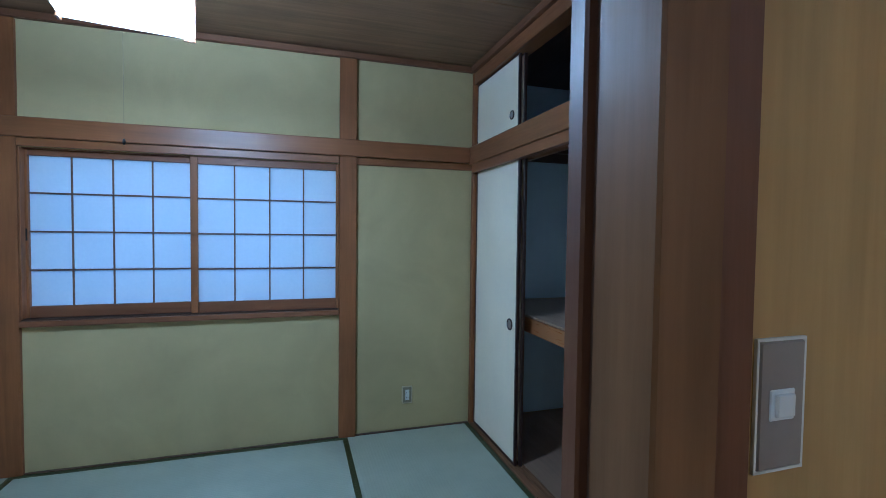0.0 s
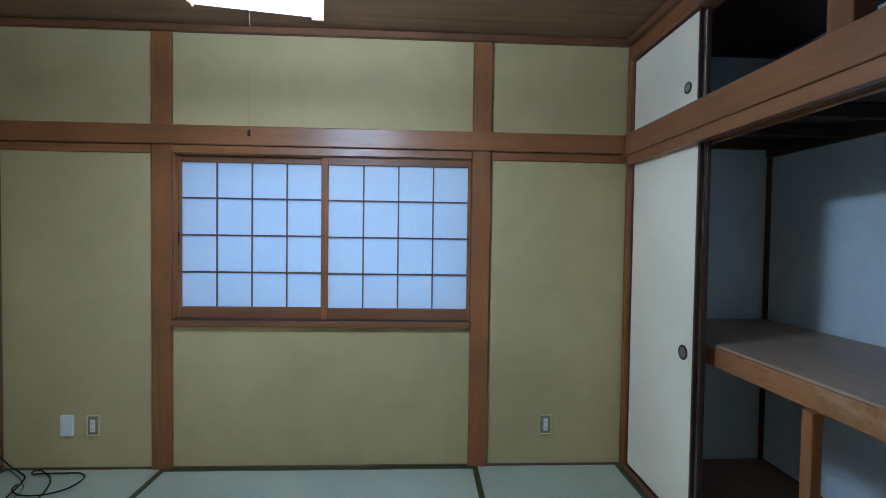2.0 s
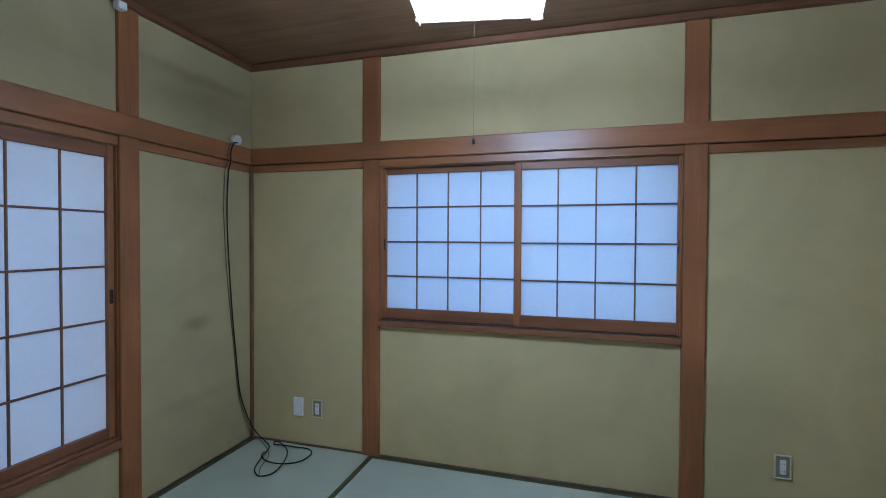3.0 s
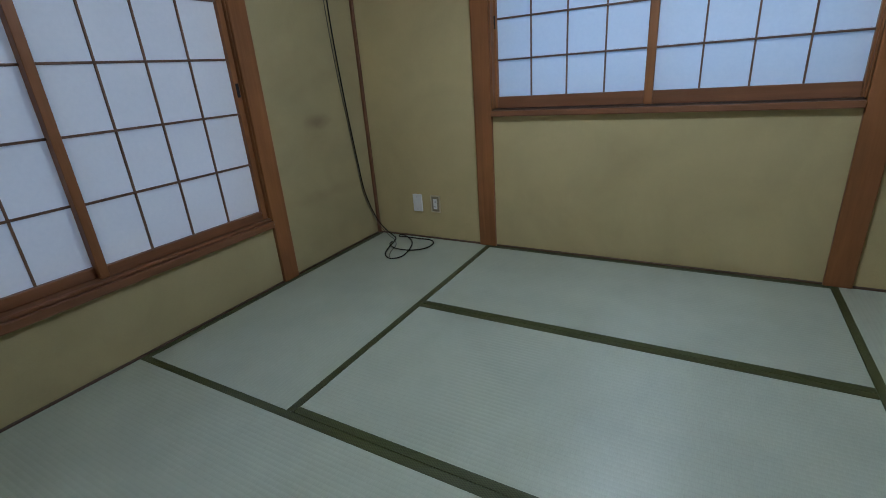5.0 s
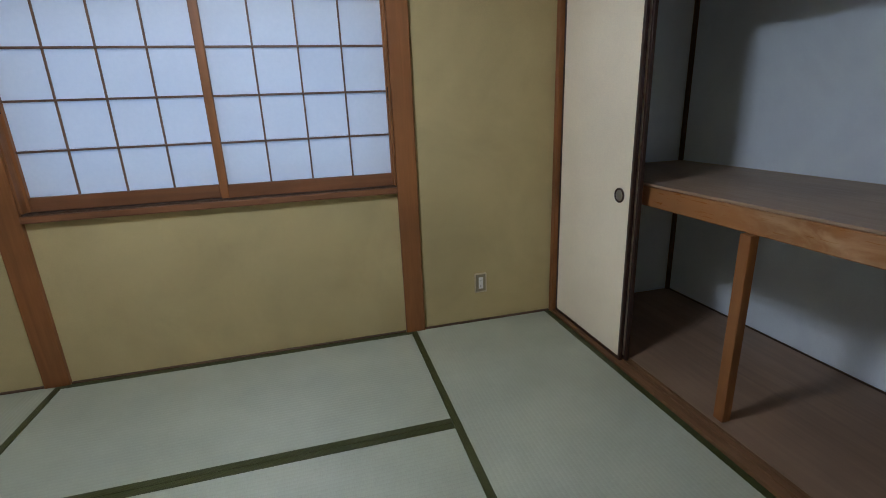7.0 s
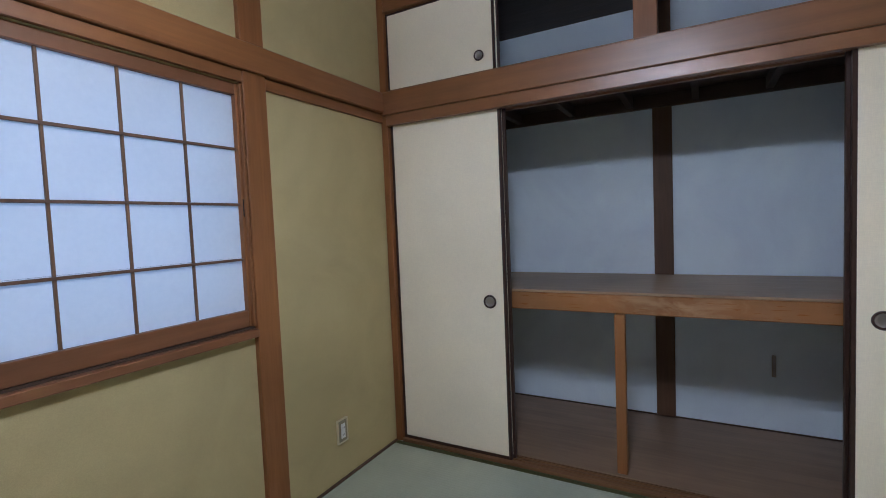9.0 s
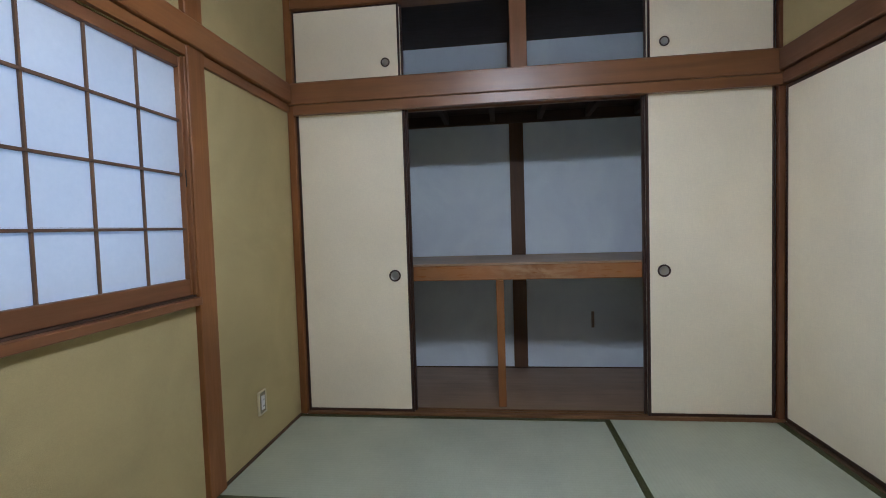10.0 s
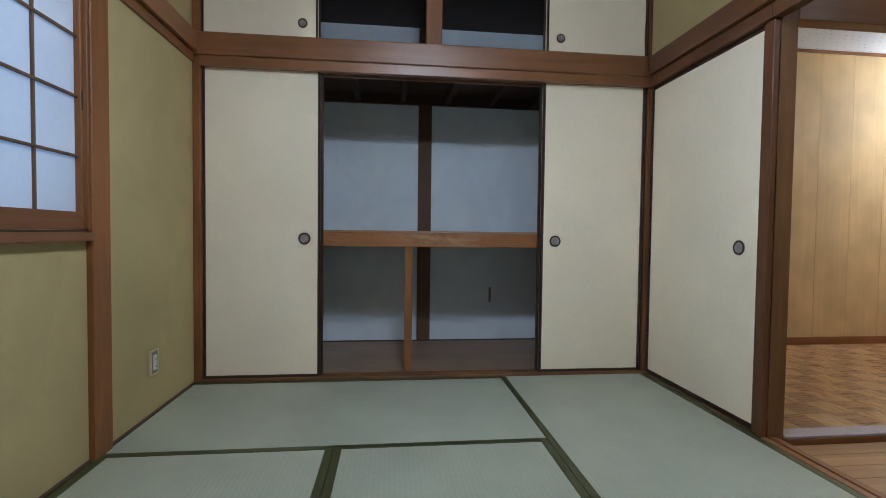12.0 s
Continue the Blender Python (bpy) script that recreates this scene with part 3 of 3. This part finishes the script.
# head beam and grooved strip
built("trim_beam_east", box(3.476, 3.60, -0.02, 2.644, 1.804, 1.924, 0.004), m_east_y, "reddish-brown timber beam across the closet", "beam")
built("trim_closet_head", boxes((3.486, 3.520, -0.02, 2.602, 1.748, 1.802), (3.544, 3.550, -0.02, 2.602, 1.752, 1.802), (3.574, 3.596, -0.02, 2.602, 1.748, 1.802),
      (3.5205, 3.5735, -0.02, 2.602, 1.776, 1.802), bevel=0.001), m_east_y, "grooved timber head over the closet doors", "trim")
built("trim_upper_sill", boxes((3.505, 3.520, 0.022, 2.602, 1.925, 1.936), (3.520, 3.60, 0.022, 2.602, 1.925, 1.930)), m_east_y, "grooved sill of the upper closet", "trim")
built("trim_upper_head", box(3.498, 3.60, 0.022, 2.602, 2.346, 2.424, 0.003), m_east_y, "brown timber head of the upper closet", "trim")
built("closet_centre_post", box(3.546, 3.62, 1.273, 1.365, 1.932, 2.345, 0.003), m_east_z, "reddish-brown post between upper closet openings", "post")

# middle shelf
sh = thing("closet_shelf", pose(3.63, 1.315, 0.0), "orange-brown timber closet shelf with plywood top", "shelf")
part("front_beam", box(-0.006, 0.034, -1.338, 1.338, 0.764, 0.851, 0.004), m_worn_sheen_edge, sh)
part("shelf_board", box(0.002, CX - 3.63, -1.338, 1.338, 0.8515, 0.863, 0.002), m_shelf_ply, sh, "worn greyish-brown plywood board")
part("strut", box(-0.026, 0.014, 0.115, 0.160, 0.019, 0.7635, 0.003), m_strut, sh)


def pull_ring(parent, x, z, k=1.0):
    """A round recessed door pull facing -y."""
    m = pose(x, 0, z, 90, 0, 0) @ Matrix.Diagonal((k, k, 1, 1))
    r = part("pull_ring", lathe([(0.0310, -0.003), (0.0310, 0.0018), (0.0296, 0.0036), (0.0270, 0.0042), (0.0246, 0.0034), (0.0232, 0.0010), (0.0226, -0.0024)], 28, m), m_lacquer, parent, "dark lacquered ring")
    part("pull_dish", lathe([(0.0226, -0.003), (0.0225, 0.0014), (0.0212, 0.0014), (0.0203, -0.0004), (0.0150, -0.0014), (0.0080, -0.0020), (0.0005, -0.0022)], 24, m), m_dish, r, "dull grey metal dish")
    return r


def fusuma(m, width, height, pulls, label, upper=False, edge=0.015, rail=0.020):
    """A papered sliding door. Local: x across, -y to the room, z up."""
    f = thing("sliding_door", m, label, "sliding door", group="upper closet doors" if upper else "papered sliding doors")
    d = 0.018
    part("paper_panel", box(edge, width - edge, 0.0025, d - 0.0025, rail, height - rail), m_fusuma, f, "cream woven paper")
    part("edge_frame", box(0, edge, 0, d, 0, height, 0.0015), m_lacquer, f, "dark lacquered edge")
    part("edge_frame", box(width - edge, width, 0, d, 0, height, 0.0015), m_lacquer, f, "dark lacquered edge")
    part("rail", box(edge, width - edge, 0.0005, d - 0.0005, 0, rail, 0.0015), m_lacquer, f, "dark lacquered rail")
    part("rail", box(edge, width - edge, 0.0005, d - 0.0005, height - rail, height, 0.0015), m_lacquer, f, "dark lacquered rail")
    for px, pz in pulls:
        pull_ring(f, px, pz, 0.84 if upper else 1.10)
    return f


# doors face west: local x runs south
east = pose(0, 0, 0, 0, 0, -90)
DZ = 0.0105
LOW = "cream papered sliding door with dark lacquered edges"
fusuma(pose(3.524, 2.602, DZ) @ east, 0.640, 1.762, [(0.552, 0.800)], LOW)
fusuma(pose(3.552, 2.602, DZ) @ east, 0.652, 1.762, [], LOW)
fusuma(pose(3.524, 0.662, DZ) @ east, 0.640, 1.762, [(0.088, 0.800)], LOW)
fusuma(pose(3.552, 0.674, DZ) @ east, 0.652, 1.762, [], LOW)
UP = "small cream papered sliding door of the upper closet"
fusuma(pose(3.522, 2.602, 1.931) @ east, 0.622, 0.412, [(0.540, 0.088)], UP, True, 0.010, 0.010)
fusuma(pose(3.550, 2.602, 1.931) @ east, 0.634, 0.412, [], UP, True, 0.010, 0.010)
fusuma(pose(3.522, 0.646, 1.931) @ east, 0.622, 0.412, [(0.082, 0.088)], UP, True, 0.010, 0.010)
fusuma(pose(3.550, 0.658, 1.931) @ east, 0.634, 0.412, [], UP, True, 0.010, 0.010)
# the door in the south wall faces north: local x runs west
fusuma(pose(3.506, -0.018, DZ) @ pose(0, 0, 0, 0, 0, 180), 0.864, 1.740, [(0.742, 0.790)], "cream papered sliding door beside the doorway")
built("door_sill_south", box(2.642, 3.498, -0.06, -0.004, -0.05, 0.006, 0.002), m_edge_x, "brown timber sill under the sliding door", "sill")

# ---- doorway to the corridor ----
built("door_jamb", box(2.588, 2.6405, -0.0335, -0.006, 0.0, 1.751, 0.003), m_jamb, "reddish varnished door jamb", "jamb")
# dark filler strip: the shade line between jamb and post is painted on
built("door_jamb", box(2.599, 2.640, -0.0415, -0.034, 0.0, 1.751), m_dark_post, "dark strip painted as the shaded groove of the door jamb", "jamb")
built("door_jamb", box(2.594, 2.658, -0.120, -0.042, -0.03, 2.36, 0.003), m_jamb_light, "brown varnished corner post", "post")
built("door_jamb", box(2.6585, 2.702, -0.112, -0.067, -0.03, 2.33, 0.003), m_jamb, "dark reddish door casing", "jamb")
built("door_sill_tatami", boxes((DX0, 2.586, -0.030, -0.003, -0.06, 0.003), (DX0, 2.586, -0.046, -0.0305, -0.06, -0.003), (DX0, 2.586, -0.078, -0.0465, -0.06, 0.003), bevel=0.0015), m_beam_x, "worn brown timber threshold at the mats", "sill")
built("door_jamb", box(DX0 - 0.03, DX0, -0.13, 0.0, 0.0, 1.75, 0.003), m_jamb, "reddish varnished door jamb", "jamb")

# ---- corridor ----
CW = 0.612
fl = built("corridor_floor", box(CW, 2.575, -1.80, -0.079, -0.09, -0.037), m_plyfloor, "boarded corridor floor", "floor")
built("corridor_wall_west", box(CW - 0.08, CW, -1.90, -0.13, -0.06, 2.42), m_plaster, "plaster corridor wall", "wall")
built("corridor_wall_south", box(CW - 0.08, 2.67, -1.90, -1.80, -0.06, 2.42), m_plaster, "plaster corridor wall", "wall")
built("corridor_wall_east", box(2.604, 2.66, -1.80, -0.131, 2.021, 2.42), m_plaster, "plaster above the hall doorway", "wall")
built("corridor_ceiling", box(CW - 0.08, 2.67, -1.90, -0.05, 2.42, 2.46), m_ceiling, "timber corridor ceiling", "ceiling")
built("door_head_hall", boxes((2.594, 2.668, -1.80, -0.121, 1.757, 2.02), bevel=0.003), m_beam_y, "brown timber head of the hall doorway", "trim")
built("door_sill_hall", box(2.576, 2.668, -1.80, -0.121, -0.06, -0.008, 0.003), m_beam_y, "raised timber sill of the hall doorway", "sill")
built("door_sill_hall_cap", box(2.582, 2.664, -1.80, -0.121, -0.008, 0.002, 0.002), m_sill_metal, "worn pale strip on the hall sill", "sill")

cl = thing("corridor_ceiling_lamp", pose(1.22, -0.92, 2.32), "round white ceiling lamp of the corridor, lit", "lamp")
part("ceiling_plate", lathe([(0.02, 0.0995), (0.13, 0.0995), (0.13, 0.075), (0.10, 0.07)], 28), m_white, cl)
part("globe", lathe([(0.01, 0.0), (0.07, 0.006), (0.115, 0.03), (0.12, 0.055), (0.10, 0.074)], 32), m_corridorglow, cl, "glowing white bowl")

# ---- hall with parquet ----
HX0, HX1, HY0, HY1, HC = 2.669, 4.20, -3.30, -0.067, 2.335
hf = built("hall_floor", box(HX0, HX1, HY0, HY1, -0.06, -0.011), m_parquet_b, "parquet floor of the hall", "floor")
hw = built("hall_wall_east", box(HX1, HX1 + 0.08, HY0, -0.068, -0.06, 2.45), m_panel, "pale timber-panelled hall wall", "wall")
built("hall_wall_north", box(2.703, HX1, -0.069, -0.0665, -0.01, HC), m_hallply, "golden plywood hall wall", "wall")
built("hall_wall_south", box(2.58, HX1 + 0.08, HY0 - 0.08, HY0, -0.06, 2.45), m_hallply, "golden plywood hall wall", "wall")
built("hall_wall_west", box(2.58, 2.669, HY0, -1.90, -0.06, 2.45), m_hallply, "golden plywood hall wall", "wall")
built("hall_ceiling", box(HX0 - 0.02, HX1 + 0.05, HY0, HY1, HC, HC + 0.05), m_board, "white perforated ceiling boards", "ceiling")
built("trim_hall_cornice", box(HX1 - 0.022, HX1 - 0.0045, HY0, HY1 - 0.003, HC - 0.022, HC - 0.001, 0.002), m_beam_y, "brown timber cornice", "trim")
built("trim_hall_baseboard", box(HX1 - 0.016, HX1 - 0.0045, HY0, HY1 - 0.003, -0.010, 0.052, 0.002), m_beam_y, "brown timber baseboard", "trim")

hl = thing("hall_pendant_lamp", pose(3.60, -2.76, HC - 0.42), "round white pendant lamp of the hall, lit", "lamp")
part("ceiling_cap", lathe([(0.04, 0.39), (0.05, 0.4195)], 24), m_white, hl)
part("hanging_cord", tube([(0, 0, 0.11), (0, 0, 0.25), (0, 0, 0.391)], 0.004), m_white, hl)
part("globe", lathe([(0.03, 0.0), (0.09, 0.015), (0.125, 0.05), (0.12, 0.085), (0.06, 0.112), (0.02, 0.115)], 32), m_hallglow, hl, "glowing white globe")

# ---- pendant lamp ----
lamp = thing("pendant_lamp", pose(1.821, 1.323, 2.035, 0, 0, 10), "square white-shaded pendant lamp, lit, with pull cord", "lamp")
H = 0.200
part("diffuser", box(-H + 0.006, H - 0.006, -H + 0.006, H - 0.006, 0.004, 0.010), m_lampglow, lamp, "glowing white bottom panel")
for a in range(4):
    part("shade_panel", shifted(box(-H + 0.008, H - 0.008, -H, -H + 0.003, 0.012, 0.190), pose(0, 0, 0, 0, 0, 90 * a)), m_lampside, lamp, "glowing white side panel")
    part("corner_strip", shifted(boxes((H - 0.008, H + 0.002, H - 0.008, H + 0.002, -0.004, 0.20), (H - 0.035, H + 0.003, H - 0.006, H + 0.003, -0.005, 0.006), bevel=0.001), pose(0, 0, 0, 0, 0, 90 * a)), m_shelf_edge, lamp, "slim timber strip")
part("top_cover", box(-H, H, -H, H, 0.1905, 0.20, 0.002), m_white, lamp)
part("hanging_cord", tube([(0, 0, 0.20), (0.002, 0, 0.30), (0, 0, 0.40)], 0.004), m_white, lamp)
part("ceiling_cap", lathe([(0.045, 0.434), (0.045, 0.41), (0.03, 0.395), (0.008, 0.392)], 24), m_white, lamp)
part("ring_tube", tube([(0.100 * math.cos(a * math.pi / 6), 0.100 * math.sin(a * math.pi / 6), 0.110) for a in range(13)], 0.014, 10), m_tube, lamp, "round fluorescent tube")
kx, ky = -0.0112, 0.0984
cd = part("pull_cord", tube([(kx, ky, 0.004), (kx + 0.0005, ky, -0.20), (kx, ky, -0.395)], 0.0003, 6), m_cord, lamp, "thin pale pull cord")
part("knob", lathe([(0.002, 0.010), (0.004, 0.007), (0.0048, -0.003), (0.0038, -0.008), (0.0018, -0.010)], 14, pose(kx, ky, -0.405)), m_blackmetal, cd, "small dark cord knob")

# ---- small fixtures ----


def wall_outlet(x, z, w, label):
    o = thing("wall_outlet", pose(x, WN, z), label, "outlet", group="outlets on the north wall")
    part("cover_plate", box(-w / 2 + 0.006, w / 2 - 0.006, -0.008, 0.0, -0.052, 0.052, 0.001), m_tan, o, "dull tan plate")
    part("plate_rim", boxes((-w / 2, w / 2, -0.013, 0, 0.052, 0.058), (-w / 2, w / 2, -0.013, 0, -0.058, -0.052), (-w / 2, -w / 2 + 0.006, -0.013, 0, -0.0518, 0.0518), (w / 2 - 0.006, w / 2, -0.013, 0, -0.0518, 0.0518), bevel=0.0018), m_cream, o, "cream rim")
    part("socket_insert", box(-0.0135, 0.0135, -0.0145, -0.0085, -0.035, 0.035, 0.0025, 2), m_white, o, "white socket insert")
    for dz in (-0.018, 0.016):
        for dx in (-0.005, 0.005):
            part("slot", box(dx - 0.001, dx + 0.001, -0.0152, -0.014, dz - 0.004, dz + 0.004), m_blackmetal, o)
    return o


wall_outlet(3.056, 0.240, 0.072, "cream outlet plate with white sockets on plaster wall")
wall_outlet(0.503, 0.246, 0.070, "cream outlet plate with white sockets above coiled cable")
bp = thing("blank_plate", pose(0.365, WN, 0.247), "white blank cover plate on plaster wall", "cover plate")
part("plate", box(-0.035, 0.035, -0.017, 0, -0.06, 0.06, 0.006, 3), m_white, bp)
for dz in (-0.042, 0.042):
    part("screw", lathe([(0.003, 0.0), (0.003, 0.001), (0.001, 0.0014)], 10, pose(0, -0.0168, dz, 90)), m_steel, bp)

sw = thing("light_switch", pose(2.787, -0.0692, 1.180), "grey metal switch plate with white rocker", "switch")
part("plate", box(-0.029, 0.029, -0.005, 0, -0.062, 0.062, 0.002), m_greyplate, sw)
part("plate_rim", boxes((-0.032, 0.032, -0.0035, 0, 0.0622, 0.065), (-0.032, 0.032, -0.0035, 0, -0.065, -0.0622), (0.0292, 0.032, -0.0035, 0, -0.0622, 0.0622), (-0.032, -0.0292, -0.0035, 0, -0.0622, 0.0622)), m_white, sw, "pale rim")
part("rocker", boxes((-0.017, 0.015, -0.0065, -0.0045, -0.014, 0.016), (-0.012, 0.011, -0.0105, -0.006, -0.010, 0.012), bevel=0.0012), m_white, sw, "white rocker")

wb = thing("junction_box", pose(0.046, 1.700, 2.395), "small off-white box under the ceiling", "box")
part("cover", box(-0.026, 0.012, -0.022, 0.022, 0.0, 0.036, 0.004, 2), m_white, wb)

# cable: from a cap on the beam down the wall to a coil on the mat
cp = thing("white_disc", pose(0.036, 2.476, 1.950), "small white round cover on the tie beam", "cover")
part("disc", lathe([(0.030, -0.036), (0.030, 0.004), (0.024, 0.010), (0.008, 0.012)], 24, pose(0, 0, 0, 0, 90, 0)), m_white, cp)
solid("cable", tube([(0.046, 2.462, 1.932), (0.046, 2.43, 1.918), (0.041, 2.412, 1.87), (0.040, 2.408, 1.80), (0.020, 2.415, 1.745), (0.010, 2.412, 1.55), (0.010, 2.418, 1.30), (0.010, 2.446, 0.94), (0.010, 2.486, 0.58), (0.012, 2.520, 0.33),
      (0.035, 2.575, 0.14), (0.085, 2.590, 0.055), (0.150, 2.585, 0.014), (0.215, 2.54, 0.008), (0.252, 2.46, 0.008), (0.282, 2.36, 0.008), (0.330, 2.255, 0.008), (0.405, 2.205, 0.008), (0.455, 2.26, 0.008), (0.435, 2.385, 0.012), (0.370, 2.51, 0.010),
      (0.262, 2.600, 0.008), (0.212, 2.612, 0.008), (0.225, 2.575, 0.008), (0.300, 2.567, 0.014), (0.385, 2.58, 0.008), (0.475, 2.578, 0.008), (0.530, 2.525, 0.008), (0.522, 2.425, 0.008), (0.445, 2.362, 0.010), (0.335, 2.362, 0.010), (0.262, 2.405, 0.014), (0.250, 2.45, 0.016)], 0.0039), m_cable, "black cable hanging down the wall and coiled on the mat", "cable")
solid("cable", tube([(0.047, 2.446, 1.928), (0.047, 2.405, 1.915), (0.041, 2.388, 1.87), (0.040, 2.382, 1.80), (0.020, 2.384, 1.742), (0.010, 2.384, 1.55), (0.010, 2.390, 1.36), (0.010, 2.412, 1.08), (0.010, 2.440, 0.85), (0.010, 2.474, 0.58), (0.012, 2.505, 0.33),
      (0.030, 2.560, 0.15), (0.075, 2.575, 0.060), (0.150, 2.562, 0.010), (0.232, 2.50, 0.007), (0.300, 2.42, 0.007), (0.340, 2.30, 0.007), (0.385, 2.225, 0.007)], 0.0024), m_cable_grey, "dark grey cable beside the black one", "cable")
solid("wooden_peg", box(CX - 0.007, CX, 0.780, 0.800, 0.318, 0.436, 0.003, 2), m_peg, "small dark wooden peg on the closet wall", "peg")

# ---- pieces of walls and floors ----
# hall wall panels
panel = None
for k in range(10):
    y1 = HY1 - 0.004 - 0.293 * k
    if y1 - 0.29 < HY0:
        break
    bm = box(HX1 - 0.004, HX1 + 0.001, -0.2918, 0.0, 0.0, HC + 0.01, 0.0008)
    if panel is None:
        panel = mesh_of("wall_panel", bm, m_panel)
    else:
        bm.free()
    ob = new("wall_panel", panel)
    ob.parent = hw
    ob.location = Vector((0, y1, 0)) - hw.location
# corridor planks
PW = 0.089
plank = mesh_of("floor_plank", box(0, PW - 0.0015, -1.80, -0.080, -0.037, -0.030, 0.0012), m_plank)
for k in range(22):
    ob = new("floor_plank", plank)
    ob.parent = fl
    ob.location = Vector((0.612 + PW * k, 0, 0)) - fl.location
# parquet blocks, five slats each, laid crosswise by turns
Q = 0.147
slats = boxes(*[(-Q / 2 + 0.0001 + Q / 5 * i, -Q / 2 - 0.0001 + Q / 5 * (i + 1), -Q / 2 + 0.0004, Q / 2 - 0.0004, -0.011, -0.002) for i in range(5)])
pq = [mesh_of("parquet_block", slats, m_parquet_a)]
slats = boxes(*[(-Q / 2 + 0.0004, Q / 2 - 0.0004, -Q / 2 + 0.0001 + Q / 5 * i, -Q / 2 - 0.0001 + Q / 5 * (i + 1), -0.011, -0.0022) for i in range(5)])
pq.append(mesh_of("parquet_block", slats, m_parquet_b))
for i in range(10):
    for j in range(20):
        ob = new("parquet_block", pq[(i + j) % 2])
        ob.parent = hf
        ob.location = Vector((HX0 + 0.004 + Q * (i + 0.5), HY1 - 0.06 - Q * (j + 0.5), 0)) - hf.location
